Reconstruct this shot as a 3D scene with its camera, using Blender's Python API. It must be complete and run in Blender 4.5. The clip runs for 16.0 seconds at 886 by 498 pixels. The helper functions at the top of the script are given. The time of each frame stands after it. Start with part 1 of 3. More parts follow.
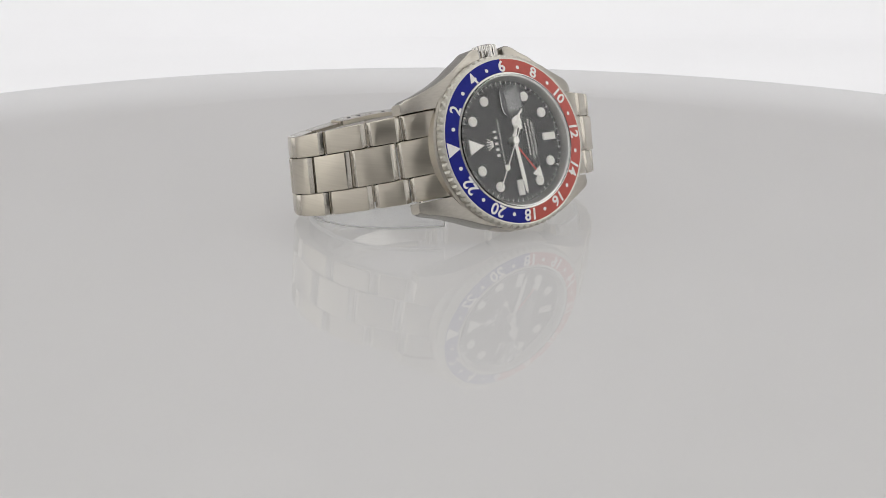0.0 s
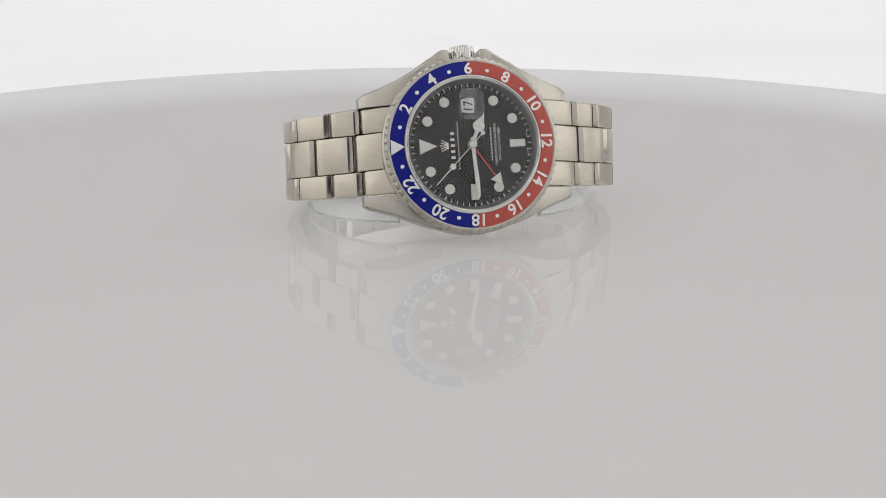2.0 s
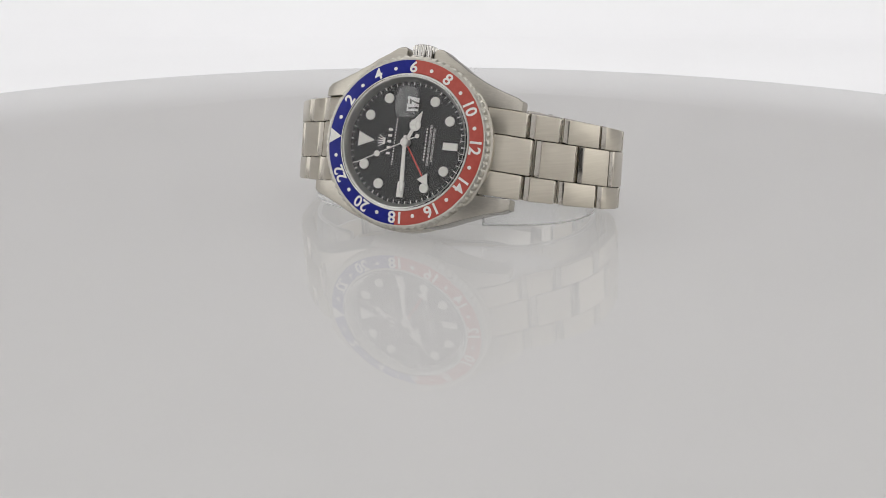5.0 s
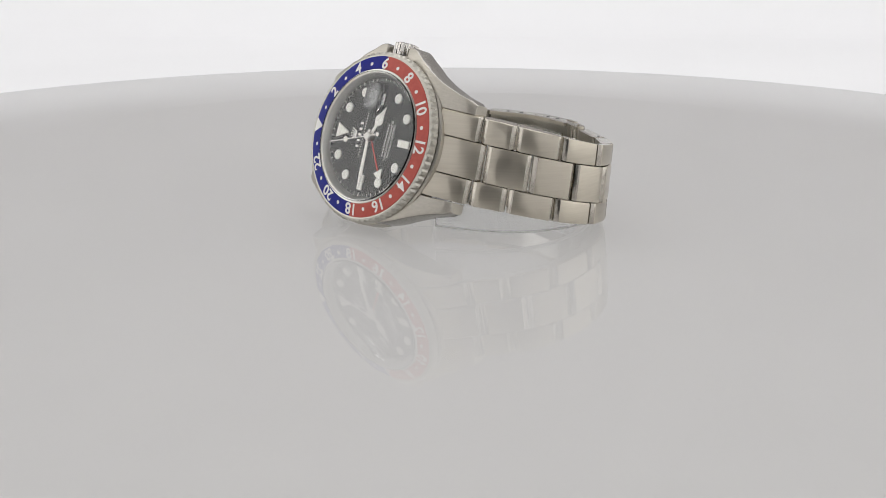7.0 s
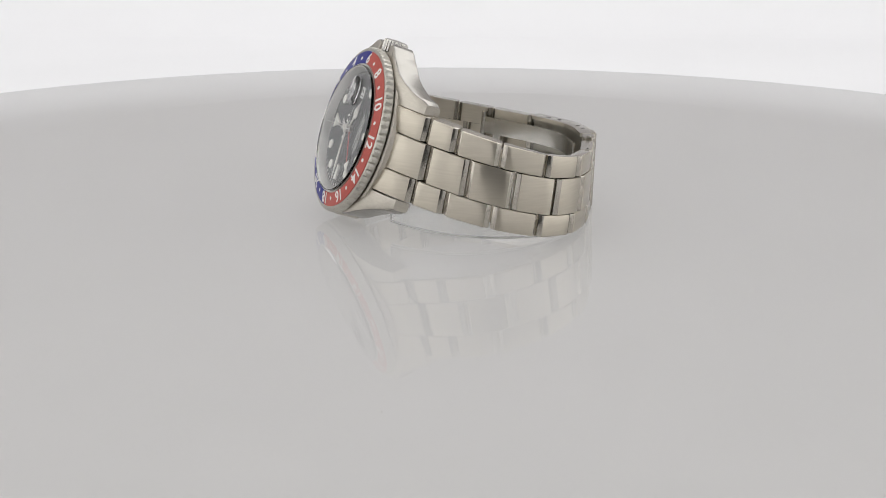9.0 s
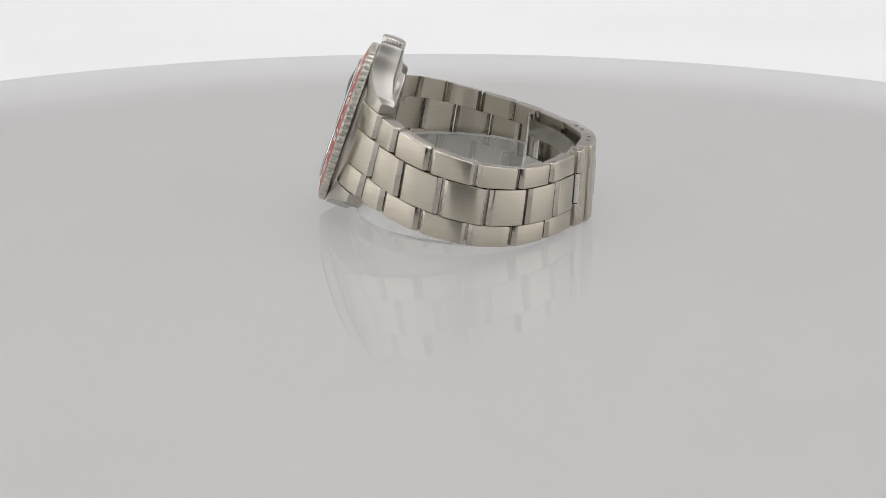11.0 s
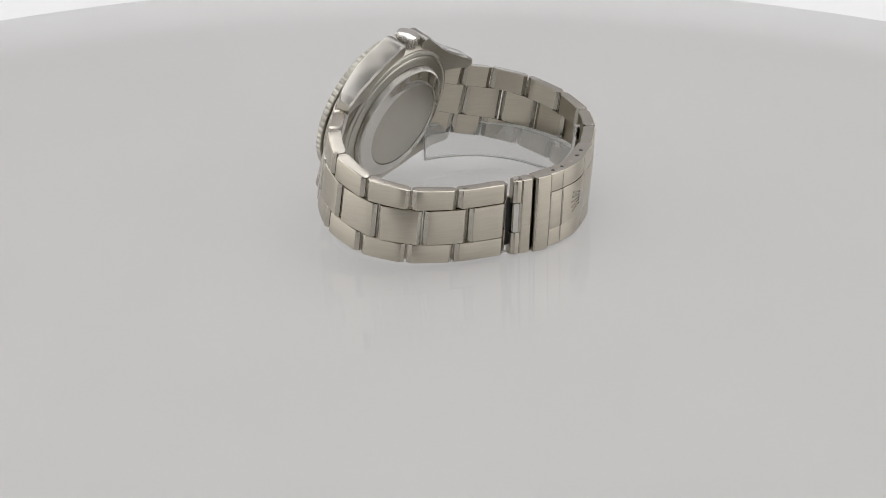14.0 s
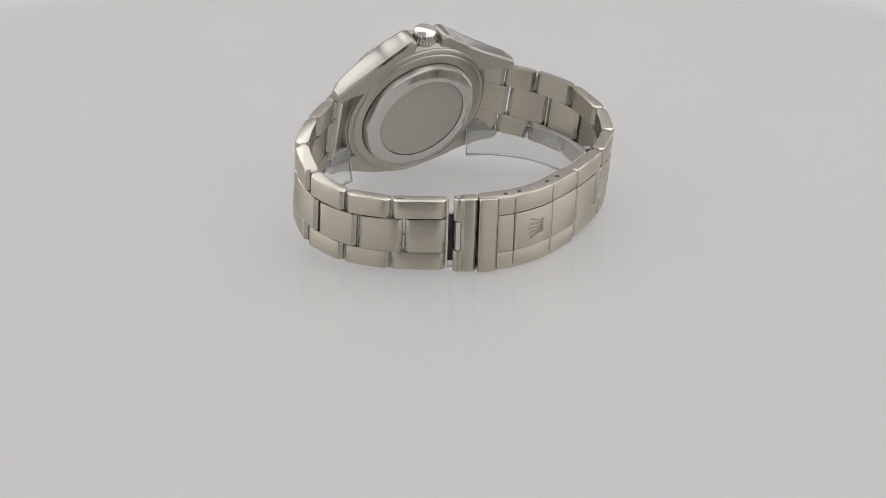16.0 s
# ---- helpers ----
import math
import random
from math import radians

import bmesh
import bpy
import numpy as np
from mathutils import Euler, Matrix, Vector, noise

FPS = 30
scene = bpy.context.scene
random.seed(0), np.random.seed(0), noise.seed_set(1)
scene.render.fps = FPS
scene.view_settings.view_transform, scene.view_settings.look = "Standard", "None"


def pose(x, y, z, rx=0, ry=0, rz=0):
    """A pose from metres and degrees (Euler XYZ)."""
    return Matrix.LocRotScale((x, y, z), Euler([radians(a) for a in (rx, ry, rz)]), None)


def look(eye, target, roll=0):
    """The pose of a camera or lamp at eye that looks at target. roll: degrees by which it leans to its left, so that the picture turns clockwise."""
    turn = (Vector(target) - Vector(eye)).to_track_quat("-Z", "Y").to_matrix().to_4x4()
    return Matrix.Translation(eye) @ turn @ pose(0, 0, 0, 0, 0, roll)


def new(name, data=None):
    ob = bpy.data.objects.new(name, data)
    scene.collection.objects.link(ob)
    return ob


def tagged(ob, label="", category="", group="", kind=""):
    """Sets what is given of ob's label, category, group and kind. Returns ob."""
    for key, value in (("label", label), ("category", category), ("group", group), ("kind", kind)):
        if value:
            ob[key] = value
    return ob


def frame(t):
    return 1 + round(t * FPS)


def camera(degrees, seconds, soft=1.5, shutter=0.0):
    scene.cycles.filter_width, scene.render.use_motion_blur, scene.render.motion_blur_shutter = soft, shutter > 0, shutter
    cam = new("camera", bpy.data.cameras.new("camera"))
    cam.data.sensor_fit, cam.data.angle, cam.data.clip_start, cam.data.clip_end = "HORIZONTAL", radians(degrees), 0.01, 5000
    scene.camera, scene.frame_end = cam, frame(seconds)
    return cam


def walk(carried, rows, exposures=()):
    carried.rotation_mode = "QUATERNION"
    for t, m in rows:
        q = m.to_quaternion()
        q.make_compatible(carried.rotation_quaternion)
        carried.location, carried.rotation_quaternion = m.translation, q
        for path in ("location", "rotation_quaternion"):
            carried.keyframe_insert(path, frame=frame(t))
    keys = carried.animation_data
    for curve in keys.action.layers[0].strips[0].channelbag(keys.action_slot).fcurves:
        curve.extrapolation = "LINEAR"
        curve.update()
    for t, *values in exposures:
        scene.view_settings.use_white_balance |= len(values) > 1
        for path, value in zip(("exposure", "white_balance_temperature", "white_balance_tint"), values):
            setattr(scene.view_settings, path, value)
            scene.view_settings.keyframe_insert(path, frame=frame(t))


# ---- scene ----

MM = 0.001
cam = camera(32.01, 16.0, soft=0.6)
EYE_YAW, EYE_ROLL = -0.305, 0.17


def eye(y, z, pitch):
    """The camera on the x = 0 line, looking along +y and down by pitch degrees."""
    p, a = radians(pitch), radians(EYE_YAW)
    target = (math.sin(a) * math.cos(p), y + math.cos(a) * math.cos(p), z + math.sin(p))
    return look((0, y, z), target, EYE_ROLL)


walk(cam, [
    (0.0, eye(-0.3659, 0.0961, -16.25)),
    (9.2, eye(-0.3659, 0.0961, -16.25)),
    (10.3, eye(-0.3659, 0.0961, -16.25)),
    (11.0, eye(-0.3637, 0.1036, -17.45)),
    (11.5, eye(-0.3622, 0.1098, -18.46)),
    (12.0, eye(-0.3615, 0.1163, -19.46)),
    (12.5, eye(-0.3603, 0.1235, -20.54)),
    (13.0, eye(-0.3582, 0.1296, -21.48)),
    (13.5, eye(-0.3562, 0.1356, -22.45)),
    (14.0, eye(-0.3535, 0.1420, -23.47)),
    (14.5, eye(-0.3507, 0.1483, -24.50)),
    (15.0, eye(-0.3470, 0.1538, -25.46)),
    (15.5, eye(-0.3433, 0.1588, -26.36)),
    (16.0, eye(-0.3398, 0.1638, -27.25)),
])

# ---------------------------------------------------------------- world and lamps
world = bpy.data.worlds.new("world")
scene.world = world
world.use_nodes = True
world.node_tree.nodes["Background"].inputs[0].default_value = (0.80, 0.86, 1.0, 1)
world.node_tree.nodes["Background"].inputs[1].default_value = 0.12


def softbox(name, at, to, w, h, watts, colour=(1, 1, 1)):
    lamp = bpy.data.lights.new(name, "AREA")
    lamp.shape, lamp.size, lamp.size_y, lamp.energy, lamp.color = "RECTANGLE", w, h, watts, colour
    ob = new(name, lamp)
    ob.matrix_world = look(at, to)
    return ob


for sx in (-1, 1):
    softbox("softbox_top", (sx * 0.53, 0.20, 1.06), (sx * 0.53, 0.20, 0), 0.54, 1.4, 2.3, (0.996, 0.987, 0.966))
softbox("softbox_side", (-0.93, -0.08, 0.42), (0, -0.08, 0.42), 0.9, 0.8, 2.0, (0.996, 0.987, 0.966))
softbox("softbox_side", (0.93, -0.08, 0.42), (0, -0.08, 0.42), 0.9, 0.8, 2.0, (0.996, 0.987, 0.966))
softbox("softbox_back", (0.0, 0.66, 1.0), (0.0, 0.70, 0.0), 1.6, 0.60, 3.9, (0.975, 0.975, 1.0))
glow = softbox("light_table_lamp", (0, 0, -0.021), (0, 0, 1), 0.56, 0.56, 0.34, (1.0, 0.985, 0.97))
glow.data.shape = "DISK"
scene.view_settings.exposure = 0.0


# ---------------------------------------------------------------- materials
def material(name, colour, rough=0.5, metal=0.0, ior=1.5, coat=0.0):
    m = bpy.data.materials.new(name)
    m.use_nodes = True
    b = m.node_tree.nodes["Principled BSDF"]
    b.inputs["Base Color"].default_value = (*colour, 1)
    b.inputs["Roughness"].default_value = rough
    b.inputs["Metallic"].default_value = metal
    b.inputs["IOR"].default_value = ior
    b.inputs["Coat Weight"].default_value = coat
    return m, b


def noise_map(m, scale, stretch=(1, 1, 1), detail=4.0):
    """A noise in object space, metres, squeezed by stretch."""
    nt = m.node_tree
    tc = nt.nodes.new("ShaderNodeTexCoord")
    mp = nt.nodes.new("ShaderNodeMapping")
    mp.inputs["Scale"].default_value = stretch
    n = nt.nodes.new("ShaderNodeTexNoise")
    n.inputs["Scale"].default_value = scale
    n.inputs["Detail"].default_value = detail
    nt.links.new(tc.outputs["Object"], mp.inputs["Vector"])
    nt.links.new(mp.outputs["Vector"], n.inputs["Vector"])
    return n


def ramp(m, source, a, b, lo=0.3, hi=0.7):
    r = m.node_tree.nodes.new("ShaderNodeMapRange")
    r.inputs["From Min"].default_value, r.inputs["From Max"].default_value = lo, hi
    r.inputs["To Min"].default_value, r.inputs["To Max"].default_value = a, b
    m.node_tree.links.new(source, r.inputs["Value"])
    return r.outputs["Result"]


def tint(m, b, source, c0, c1, lo=0.3, hi=0.7):
    r = m.node_tree.nodes.new("ShaderNodeValToRGB")
    r.color_ramp.elements[0].position, r.color_ramp.elements[1].position = lo, hi
    r.color_ramp.elements[0].color, r.color_ramp.elements[1].color = (*c0, 1), (*c1, 1)
    m.node_tree.links.new(source, r.inputs["Fac"])
    m.node_tree.links.new(r.outputs["Color"], b.inputs["Base Color"])


def bump(m, b, source, strength, distance):
    n = m.node_tree.nodes.new("ShaderNodeBump")
    n.inputs["Strength"].default_value, n.inputs["Distance"].default_value = strength, distance
    m.node_tree.links.new(source, n.inputs["Height"])
    m.node_tree.links.new(n.outputs["Normal"], b.inputs["Normal"])


def steel(name, c0, c1, r0, r1, stretch=None, grain=0.0, brushed="", aniso=0.8):
    m, b = material(name, c0, r0, 1.0)
    if brushed:
        tg = m.node_tree.nodes.new("ShaderNodeTangent")
        tg.direction_type, tg.axis = "RADIAL", brushed
        m.node_tree.links.new(tg.outputs["Tangent"], b.inputs["Tangent"])
        b.inputs["Anisotropic"].default_value = aniso
        b.inputs["Anisotropic Rotation"].default_value = 0.25
    # brushed faces carry fine streaks, the others soft clouds
    big = noise_map(m, 2600, stretch, 3) if stretch else noise_map(m, 90, (1, 1, 1), 3)
    k = 0.015 if stretch else 0.0
    tint(m, b, big.outputs["Fac"], [c * (1 - k) for c in c0], [c * (1 + k) for c in c1])
    fine = noise_map(m, 9000, stretch or (1, 1, 1), 2)
    m.node_tree.links.new(ramp(m, fine.outputs["Fac"], r0, r1), b.inputs["Roughness"])
    if grain:
        bump(m, b, fine.outputs["Fac"], grain, 0.00002)
    return m


STEEL_A, STEEL_B = (0.545, 0.500, 0.420), (0.575, 0.530, 0.448)
BRUSHED = steel("brushed_steel", STEEL_A, STEEL_B, 0.285, 0.315, (0.06, 0.06, 1.0), 0.0, "Z", 0.98)
BRUSHED_CASE = steel("brushed_case_steel", (0.475, 0.445, 0.39), (0.515, 0.482, 0.425), 0.34, 0.37, (0.1, 1.0, 1.0))
POLISHED = steel("polished_steel", (0.60, 0.58, 0.545), (0.65, 0.63, 0.595), 0.05, 0.13)
LINK_EDGE = steel("polished_link_edge_steel", (0.45, 0.42, 0.37), (0.49, 0.46, 0.405), 0.17, 0.24)
# steel coloured darker than polished_steel, to dim the lamps' reflection on the flanks
FLANK_DIM = steel("polished_flank_steel_dim", (0.32, 0.308, 0.283), (0.35, 0.337, 0.31), 0.20, 0.26)
SATIN = steel("satin_steel", (0.48, 0.46, 0.41), (0.52, 0.50, 0.45), 0.27, 0.33, (1, 1, 1), 0.0, "Z")
BLADE = steel("blade_steel", (0.60, 0.58, 0.54), (0.68, 0.66, 0.62), 0.12, 0.2, (0.1, 0.1, 1))


def enamel(name, c0, c1, rough, gloss=0.5):
    m, b = material(name, c0, rough)
    n = noise_map(m, 900, (1, 1, 1), 5)
    tint(m, b, n.outputs["Fac"], c0, c1)
    m.node_tree.links.new(ramp(m, n.outputs["Fac"], rough * 0.85, rough * 1.2), b.inputs["Roughness"])
    b.inputs["Specular IOR Level"].default_value = gloss
    return m


BLUE = enamel("blue_anodised", (0.007, 0.012, 0.20), (0.010, 0.016, 0.24), 0.36, 0.22)
RED = enamel("red_anodised", (0.45, 0.082, 0.062), (0.51, 0.10, 0.078), 0.38, 0.3)
PRINT = enamel("silver_print", (0.80, 0.78, 0.75), (0.88, 0.86, 0.83), 0.45)
DIAL_BLACK = enamel("black_lacquer", (0.006, 0.006, 0.006), (0.011, 0.011, 0.011), 0.5, 0.3)
LUME = enamel("cream_lume", (0.80, 0.79, 0.73), (0.86, 0.85, 0.79), 0.6)
DATE_WHITE = enamel("date_white", (0.82, 0.82, 0.80), (0.86, 0.86, 0.84), 0.5)
INK = enamel("black_ink", (0.01, 0.01, 0.01), (0.016, 0.016, 0.016), 0.5)
HAND_RED = enamel("red_lacquer", (0.55, 0.03, 0.02), (0.62, 0.04, 0.03), 0.3)
HAND_STEEL = steel("hand_steel", (0.72, 0.70, 0.66), (0.76, 0.74, 0.70), 0.36, 0.42)
REHAUT = steel("rehaut_steel", (0.66, 0.65, 0.62), (0.70, 0.69, 0.66), 0.28, 0.36)
# near-black colour painted for the shade inside holes, slots and the hinge gap
HOLE_SHADE = enamel("hole_shade", (0.02, 0.02, 0.018), (0.03, 0.03, 0.027), 0.6)
DUST = enamel("grey_dust", (0.28, 0.25, 0.23), (0.36, 0.33, 0.3), 0.9)


def clear(name, colour, ior, rough=0.0):
    m, b = material(name, colour, rough, 0.0, ior)
    b.inputs["Transmission Weight"].default_value = 1.0
    n = noise_map(m, 60, (1, 1, 1), 2)
    m.node_tree.links.new(ramp(m, n.outputs["Fac"], rough, rough + 0.015), b.inputs["Roughness"])
    return m


GLASS = clear("coated_glass", (1, 1, 1), 1.38)
LENS = clear("sapphire_lens", (1, 1, 1), 1.7)
ACRYLIC = clear("clear_acrylic", (0.97, 0.975, 0.975), 1.46, 0.03)
ACRYLIC.node_tree.nodes["Principled BSDF"].inputs["Transmission Weight"].default_value = 0.78
FROST = clear("frosted_acrylic_edge", (0.80, 0.80, 0.79), 1.46, 0.35)
FROST.node_tree.nodes["Principled BSDF"].inputs["Transmission Weight"].default_value = 0.35

TABLE, tb = material("opal_acrylic", (0.40, 0.396, 0.395), 0.5, 0.0, 1.40)
tb.inputs["Specular IOR Level"].default_value = 0.0
tn = noise_map(TABLE, 22, (1, 1, 1), 5)
tint(TABLE, tb, tn.outputs["Fac"], (0.264, 0.262, 0.261), (0.276, 0.273, 0.272))
# opal sheet: part of the light comes through from the lamp below it
tl = TABLE.node_tree.nodes.new("ShaderNodeBsdfTranslucent")
tl.inputs["Color"].default_value = (0.45, 0.448, 0.446, 1)
ta = TABLE.node_tree.nodes.new("ShaderNodeAddShader")
to = TABLE.node_tree.nodes["Material Output"]
TABLE.node_tree.links.new(tb.outputs["BSDF"], ta.inputs[0])
TABLE.node_tree.links.new(tl.outputs["BSDF"], ta.inputs[1])
TABLE.node_tree.links.new(ta.outputs["Shader"], to.inputs["Surface"])


def gloss_coat(name, rough):
    """A clear layer: what it does not mirror goes straight through."""
    m = bpy.data.materials.new(name)
    m.use_nodes = True
    nt = m.node_tree
    nt.nodes.remove(nt.nodes["Principled BSDF"])
    fres, clear_, gloss, mix, cap = [nt.nodes.new("ShaderNode" + k) for k in ("Fresnel", "BsdfTransparent", "BsdfGlossy", "MixShader", "Math")]
    fres.inputs["IOR"].default_value = 1.38
    gloss.inputs["Roughness"].default_value = rough
    cap.operation = "MINIMUM"
    cap.inputs[1].default_value = 0.50
    nt.links.new(fres.outputs[0], cap.inputs[0])
    nt.links.new(cap.outputs[0], mix.inputs[0])
    nt.links.new(clear_.outputs[0], mix.inputs[1])
    nt.links.new(gloss.outputs[0], mix.inputs[2])
    nt.links.new(mix.outputs[0], nt.nodes["Material Output"].inputs["Surface"])
    return m


COAT = gloss_coat("clear_gloss_coat", 0.0)
ROLL_COAT = gloss_coat("clear_satin_coat", 0.16)
FABRIC, fb = material("white_tent_fabric", (0.64, 0.64, 0.64), 0.9)
fn = noise_map(FABRIC, 6, (1, 1, 1), 4)
tint(FABRIC, fb, fn.outputs["Fac"], (0.62, 0.62, 0.62), (0.66, 0.66, 0.66))
PAPER, pb_ = material("white_backdrop_paper", (0.9, 0.9, 0.91), 0.8)
pn = noise_map(PAPER, 5, (1, 1, 1), 4)
tint(PAPER, pb_, pn.outputs["Fac"], (0.885, 0.885, 0.895), (0.915, 0.915, 0.925))
GREY_CLOTH, gb_ = material("pale_grey_cloth", (0.62, 0.60, 0.60), 0.9)
gn = noise_map(GREY_CLOTH, 8, (1, 1, 1), 4)
tint(GREY_CLOTH, gb_, gn.outputs["Fac"], (0.47, 0.456, 0.456), (0.53, 0.514, 0.514))
ROOM, rb_ = material("grey_room_paint", (0.22, 0.21, 0.20), 0.8)
rn = noise_map(ROOM, 2, (1, 1, 1), 4)
tint(ROOM, rb_, rn.outputs["Fac"], (0.20, 0.195, 0.185), (0.25, 0.245, 0.23))


# ---------------------------------------------------------------- mesh helpers
def part(name, bm, mat, parent=None, label="", m=None, sharp=30):
    bmesh.ops.recalc_face_normals(bm, faces=bm.faces[:])
    for f in bm.faces:
        f.smooth = True
    lim = radians(sharp)
    for e in bm.edges:
        if len(e.link_faces) == 2 and e.calc_face_angle(0) > lim:
            e.smooth = False
    me = bpy.data.meshes.new(name)
    bm.to_mesh(me)
    bm.free()
    me.materials.append(mat)
    if mat == BRUSHED:
        me.materials.append(LINK_EDGE)
    ob = new(name, me)
    ob.parent = parent
    if m is not None:
        ob.matrix_basis = m
    if label:
        ob["label"] = label
    return ob


def lathe(profile, seg=96, radius=None, closed=True):
    """Turns (r, z) rows, in mm, round z. radius(i, a) may change the radius of row i at angle a."""
    bm = bmesh.new()
    rings = []
    for i, (r, z) in enumerate(profile):
        ring = []
        for k in range(seg):
            a = 2 * math.pi * k / seg
            rr = radius(i, a, r) if radius else r
            ring.append(bm.verts.new((rr * math.cos(a) * MM, rr * math.sin(a) * MM, z * MM)))
        rings.append(ring)
    n = len(rings)
    for i in range(n if closed else n - 1):
        p, q = rings[i], rings[(i + 1) % n]
        for k in range(seg):
            bm.faces.new((p[k], p[(k + 1) % seg], q[(k + 1) % seg], q[k]))
    if closed is False:
        for ring in (rings[0], rings[-1]):
            bm.faces.new(ring)
    return bm


def prism(outline, z0, z1, bevel=0.0):
    """A flat solid over an outline of (x, y) in mm."""
    bm = bmesh.new()
    n = len(outline)
    cx, cy = sum(p[0] for p in outline) / n, sum(p[1] for p in outline) / n

    def ring(z, inset):
        row = []
        for x, y in outline:
            d = math.hypot(x - cx, y - cy) or 1
            k = max(0.0, 1 - inset / d)
            row.append(bm.verts.new(((cx + (x - cx) * k) * MM, (cy + (y - cy) * k) * MM, z * MM)))
        return row
    rows = [ring(z0, 0)] + ([ring(z1 - bevel, 0), ring(z1, bevel)] if bevel else [ring(z1, 0)])
    for p, q in zip(rows, rows[1:]):
        for k in range(n):
            bm.faces.new((p[k], p[(k + 1) % n], q[(k + 1) % n], q[k]))
    bm.faces.new(rows[0][::-1])
    bm.faces.new(rows[-1])
    return bm


def disc(x, y, r, n=28):
    return [(x + r * math.cos(2 * math.pi * k / n), y + r * math.sin(2 * math.pi * k / n)) for k in range(n)]


def loft(sections):
    """Joins equal rings of points (metres) into one closed solid."""
    bm = bmesh.new()
    rows = [[bm.verts.new(p) for p in s] for s in sections]
    n = len(rows[0])
    for p, q in zip(rows, rows[1:]):
        for k in range(n):
            bm.faces.new((p[k], p[(k + 1) % n], q[(k + 1) % n], q[k]))
    bm.faces.new(rows[0][::-1])
    bm.faces.new(rows[-1])
    return bm


def merge(bms):
    out = bmesh.new()
    for b in bms:
        me = bpy.data.meshes.new("piece")
        b.to_mesh(me)
        b.free()
        out.from_mesh(me)
        bpy.data.meshes.remove(me)
    return out


def lettering(name, text, size, m, mat, parent, width=0.0, spacing=1.0, label="", bold=0.0):
    """Letters of the built-in font as a thin mesh, centred, size in mm; width scales to that many mm."""
    cu = bpy.data.curves.new(name, "FONT")
    cu.body, cu.size, cu.extrude = text, size * MM * 1.38, 0.02 * MM
    cu.offset = bold * MM
    cu.align_x, cu.align_y, cu.resolution_u, cu.space_character = "CENTER", "CENTER", 4, spacing
    tmp = new(name + "_text", cu)
    me = bpy.data.meshes.new_from_object(tmp.evaluated_get(bpy.context.evaluated_depsgraph_get()))
    bpy.data.objects.remove(tmp)
    bpy.data.curves.remove(cu)
    xs, ys = [v.co.x for v in me.vertices], [v.co.y for v in me.vertices]
    mx, my = (min(xs) + max(xs)) / 2, (min(ys) + max(ys)) / 2
    kx = width * MM / (max(xs) - min(xs)) if width else 1.0
    ky = size * MM / (max(ys) - min(ys))
    for v in me.vertices:
        v.co.x, v.co.y = (v.co.x - mx) * kx, (v.co.y - my) * ky
    me.materials.clear()
    me.materials.append(mat)
    ob = new(name, me)
    ob.parent, ob.matrix_basis = parent, m
    if label:
        ob["label"] = label
    return ob


def bar(x0, x1, y0, y1, z0, z1, bevel=0.0):
    return prism([(x0, y0), (x1, y0), (x1, y1), (x0, y1)], z0, z1, bevel)


# ---------------------------------------------------------------- the light tent
def tent():
    def slab(name, lo, hi, mat, label):
        b = bmesh.new()
        bmesh.ops.create_cube(b, size=1)
        for v in b.verts:
            v.co = [lo[i] + (v.co[i] + 0.5) * (hi[i] - lo[i]) for i in range(3)]
        return tagged(part(name, b, mat), label, "wall", kind="structure")
    slab("floor", (-0.955, -1.70, -0.085), (0.955, 1.003, -0.075), PAPER, "white paper floor of the photo tent under the turntable")
    slab("wall_north", (-0.955, 1.003, -0.085), (0.955, 1.013, 1.1), GREY_CLOTH, "pale grey cloth at the back of the photo tent")
    # backdrop paper: a cove from the floor up the back cloth
    cove = [(0.78 + 0.205 * math.sin(a), 0.1296 - 0.205 * math.cos(a)) for a in [math.pi / 2 * k / 16 for k in range(17)]]
    back = [(0.78 + 0.210 * math.sin(a), 0.1296 - 0.210 * math.cos(a)) for a in [math.pi / 2 * k / 16 for k in range(17)]]
    sheet = loft([[(x, y, z) for y, z in cove + back[::-1]] for x in (-0.953, 0.953)])
    tagged(part("backdrop", sheet, PAPER), "white backdrop paper curving up against the back cloth", "backdrop", kind="structure")
    slab("wall_west", (-0.965, -0.55, -0.07), (-0.955, 1.003, 1.1), FABRIC, "white diffusing side panel of the photo tent")
    slab("wall_east", (0.955, -0.55, -0.07), (0.965, 1.003, 1.1), FABRIC, "white diffusing side panel of the photo tent")
    slab("ceiling", (-0.965, -0.55, 1.1), (0.965, 1.013, 1.11), FABRIC, "white diffusing roof of the photo tent")
    slab("wall_front_1", (-0.955, -0.56, -0.07), (-0.13, -0.55, 1.1), PAPER, "white front panel of the photo tent beside the opening")
    slab("wall_front_2", (0.13, -0.56, -0.07), (0.955, -0.55, 1.1), PAPER, "white front panel of the photo tent beside the opening")
    slab("wall_front_3", (-0.13, -0.56, 0.42), (0.13, -0.55, 1.1), FABRIC, "white front panel of the photo tent over the opening")
    slab("wall_south", (-2.0, -1.75, -0.08), (2.0, -1.70, 2.2), ROOM, "dim grey room wall facing the photo tent")


tent()


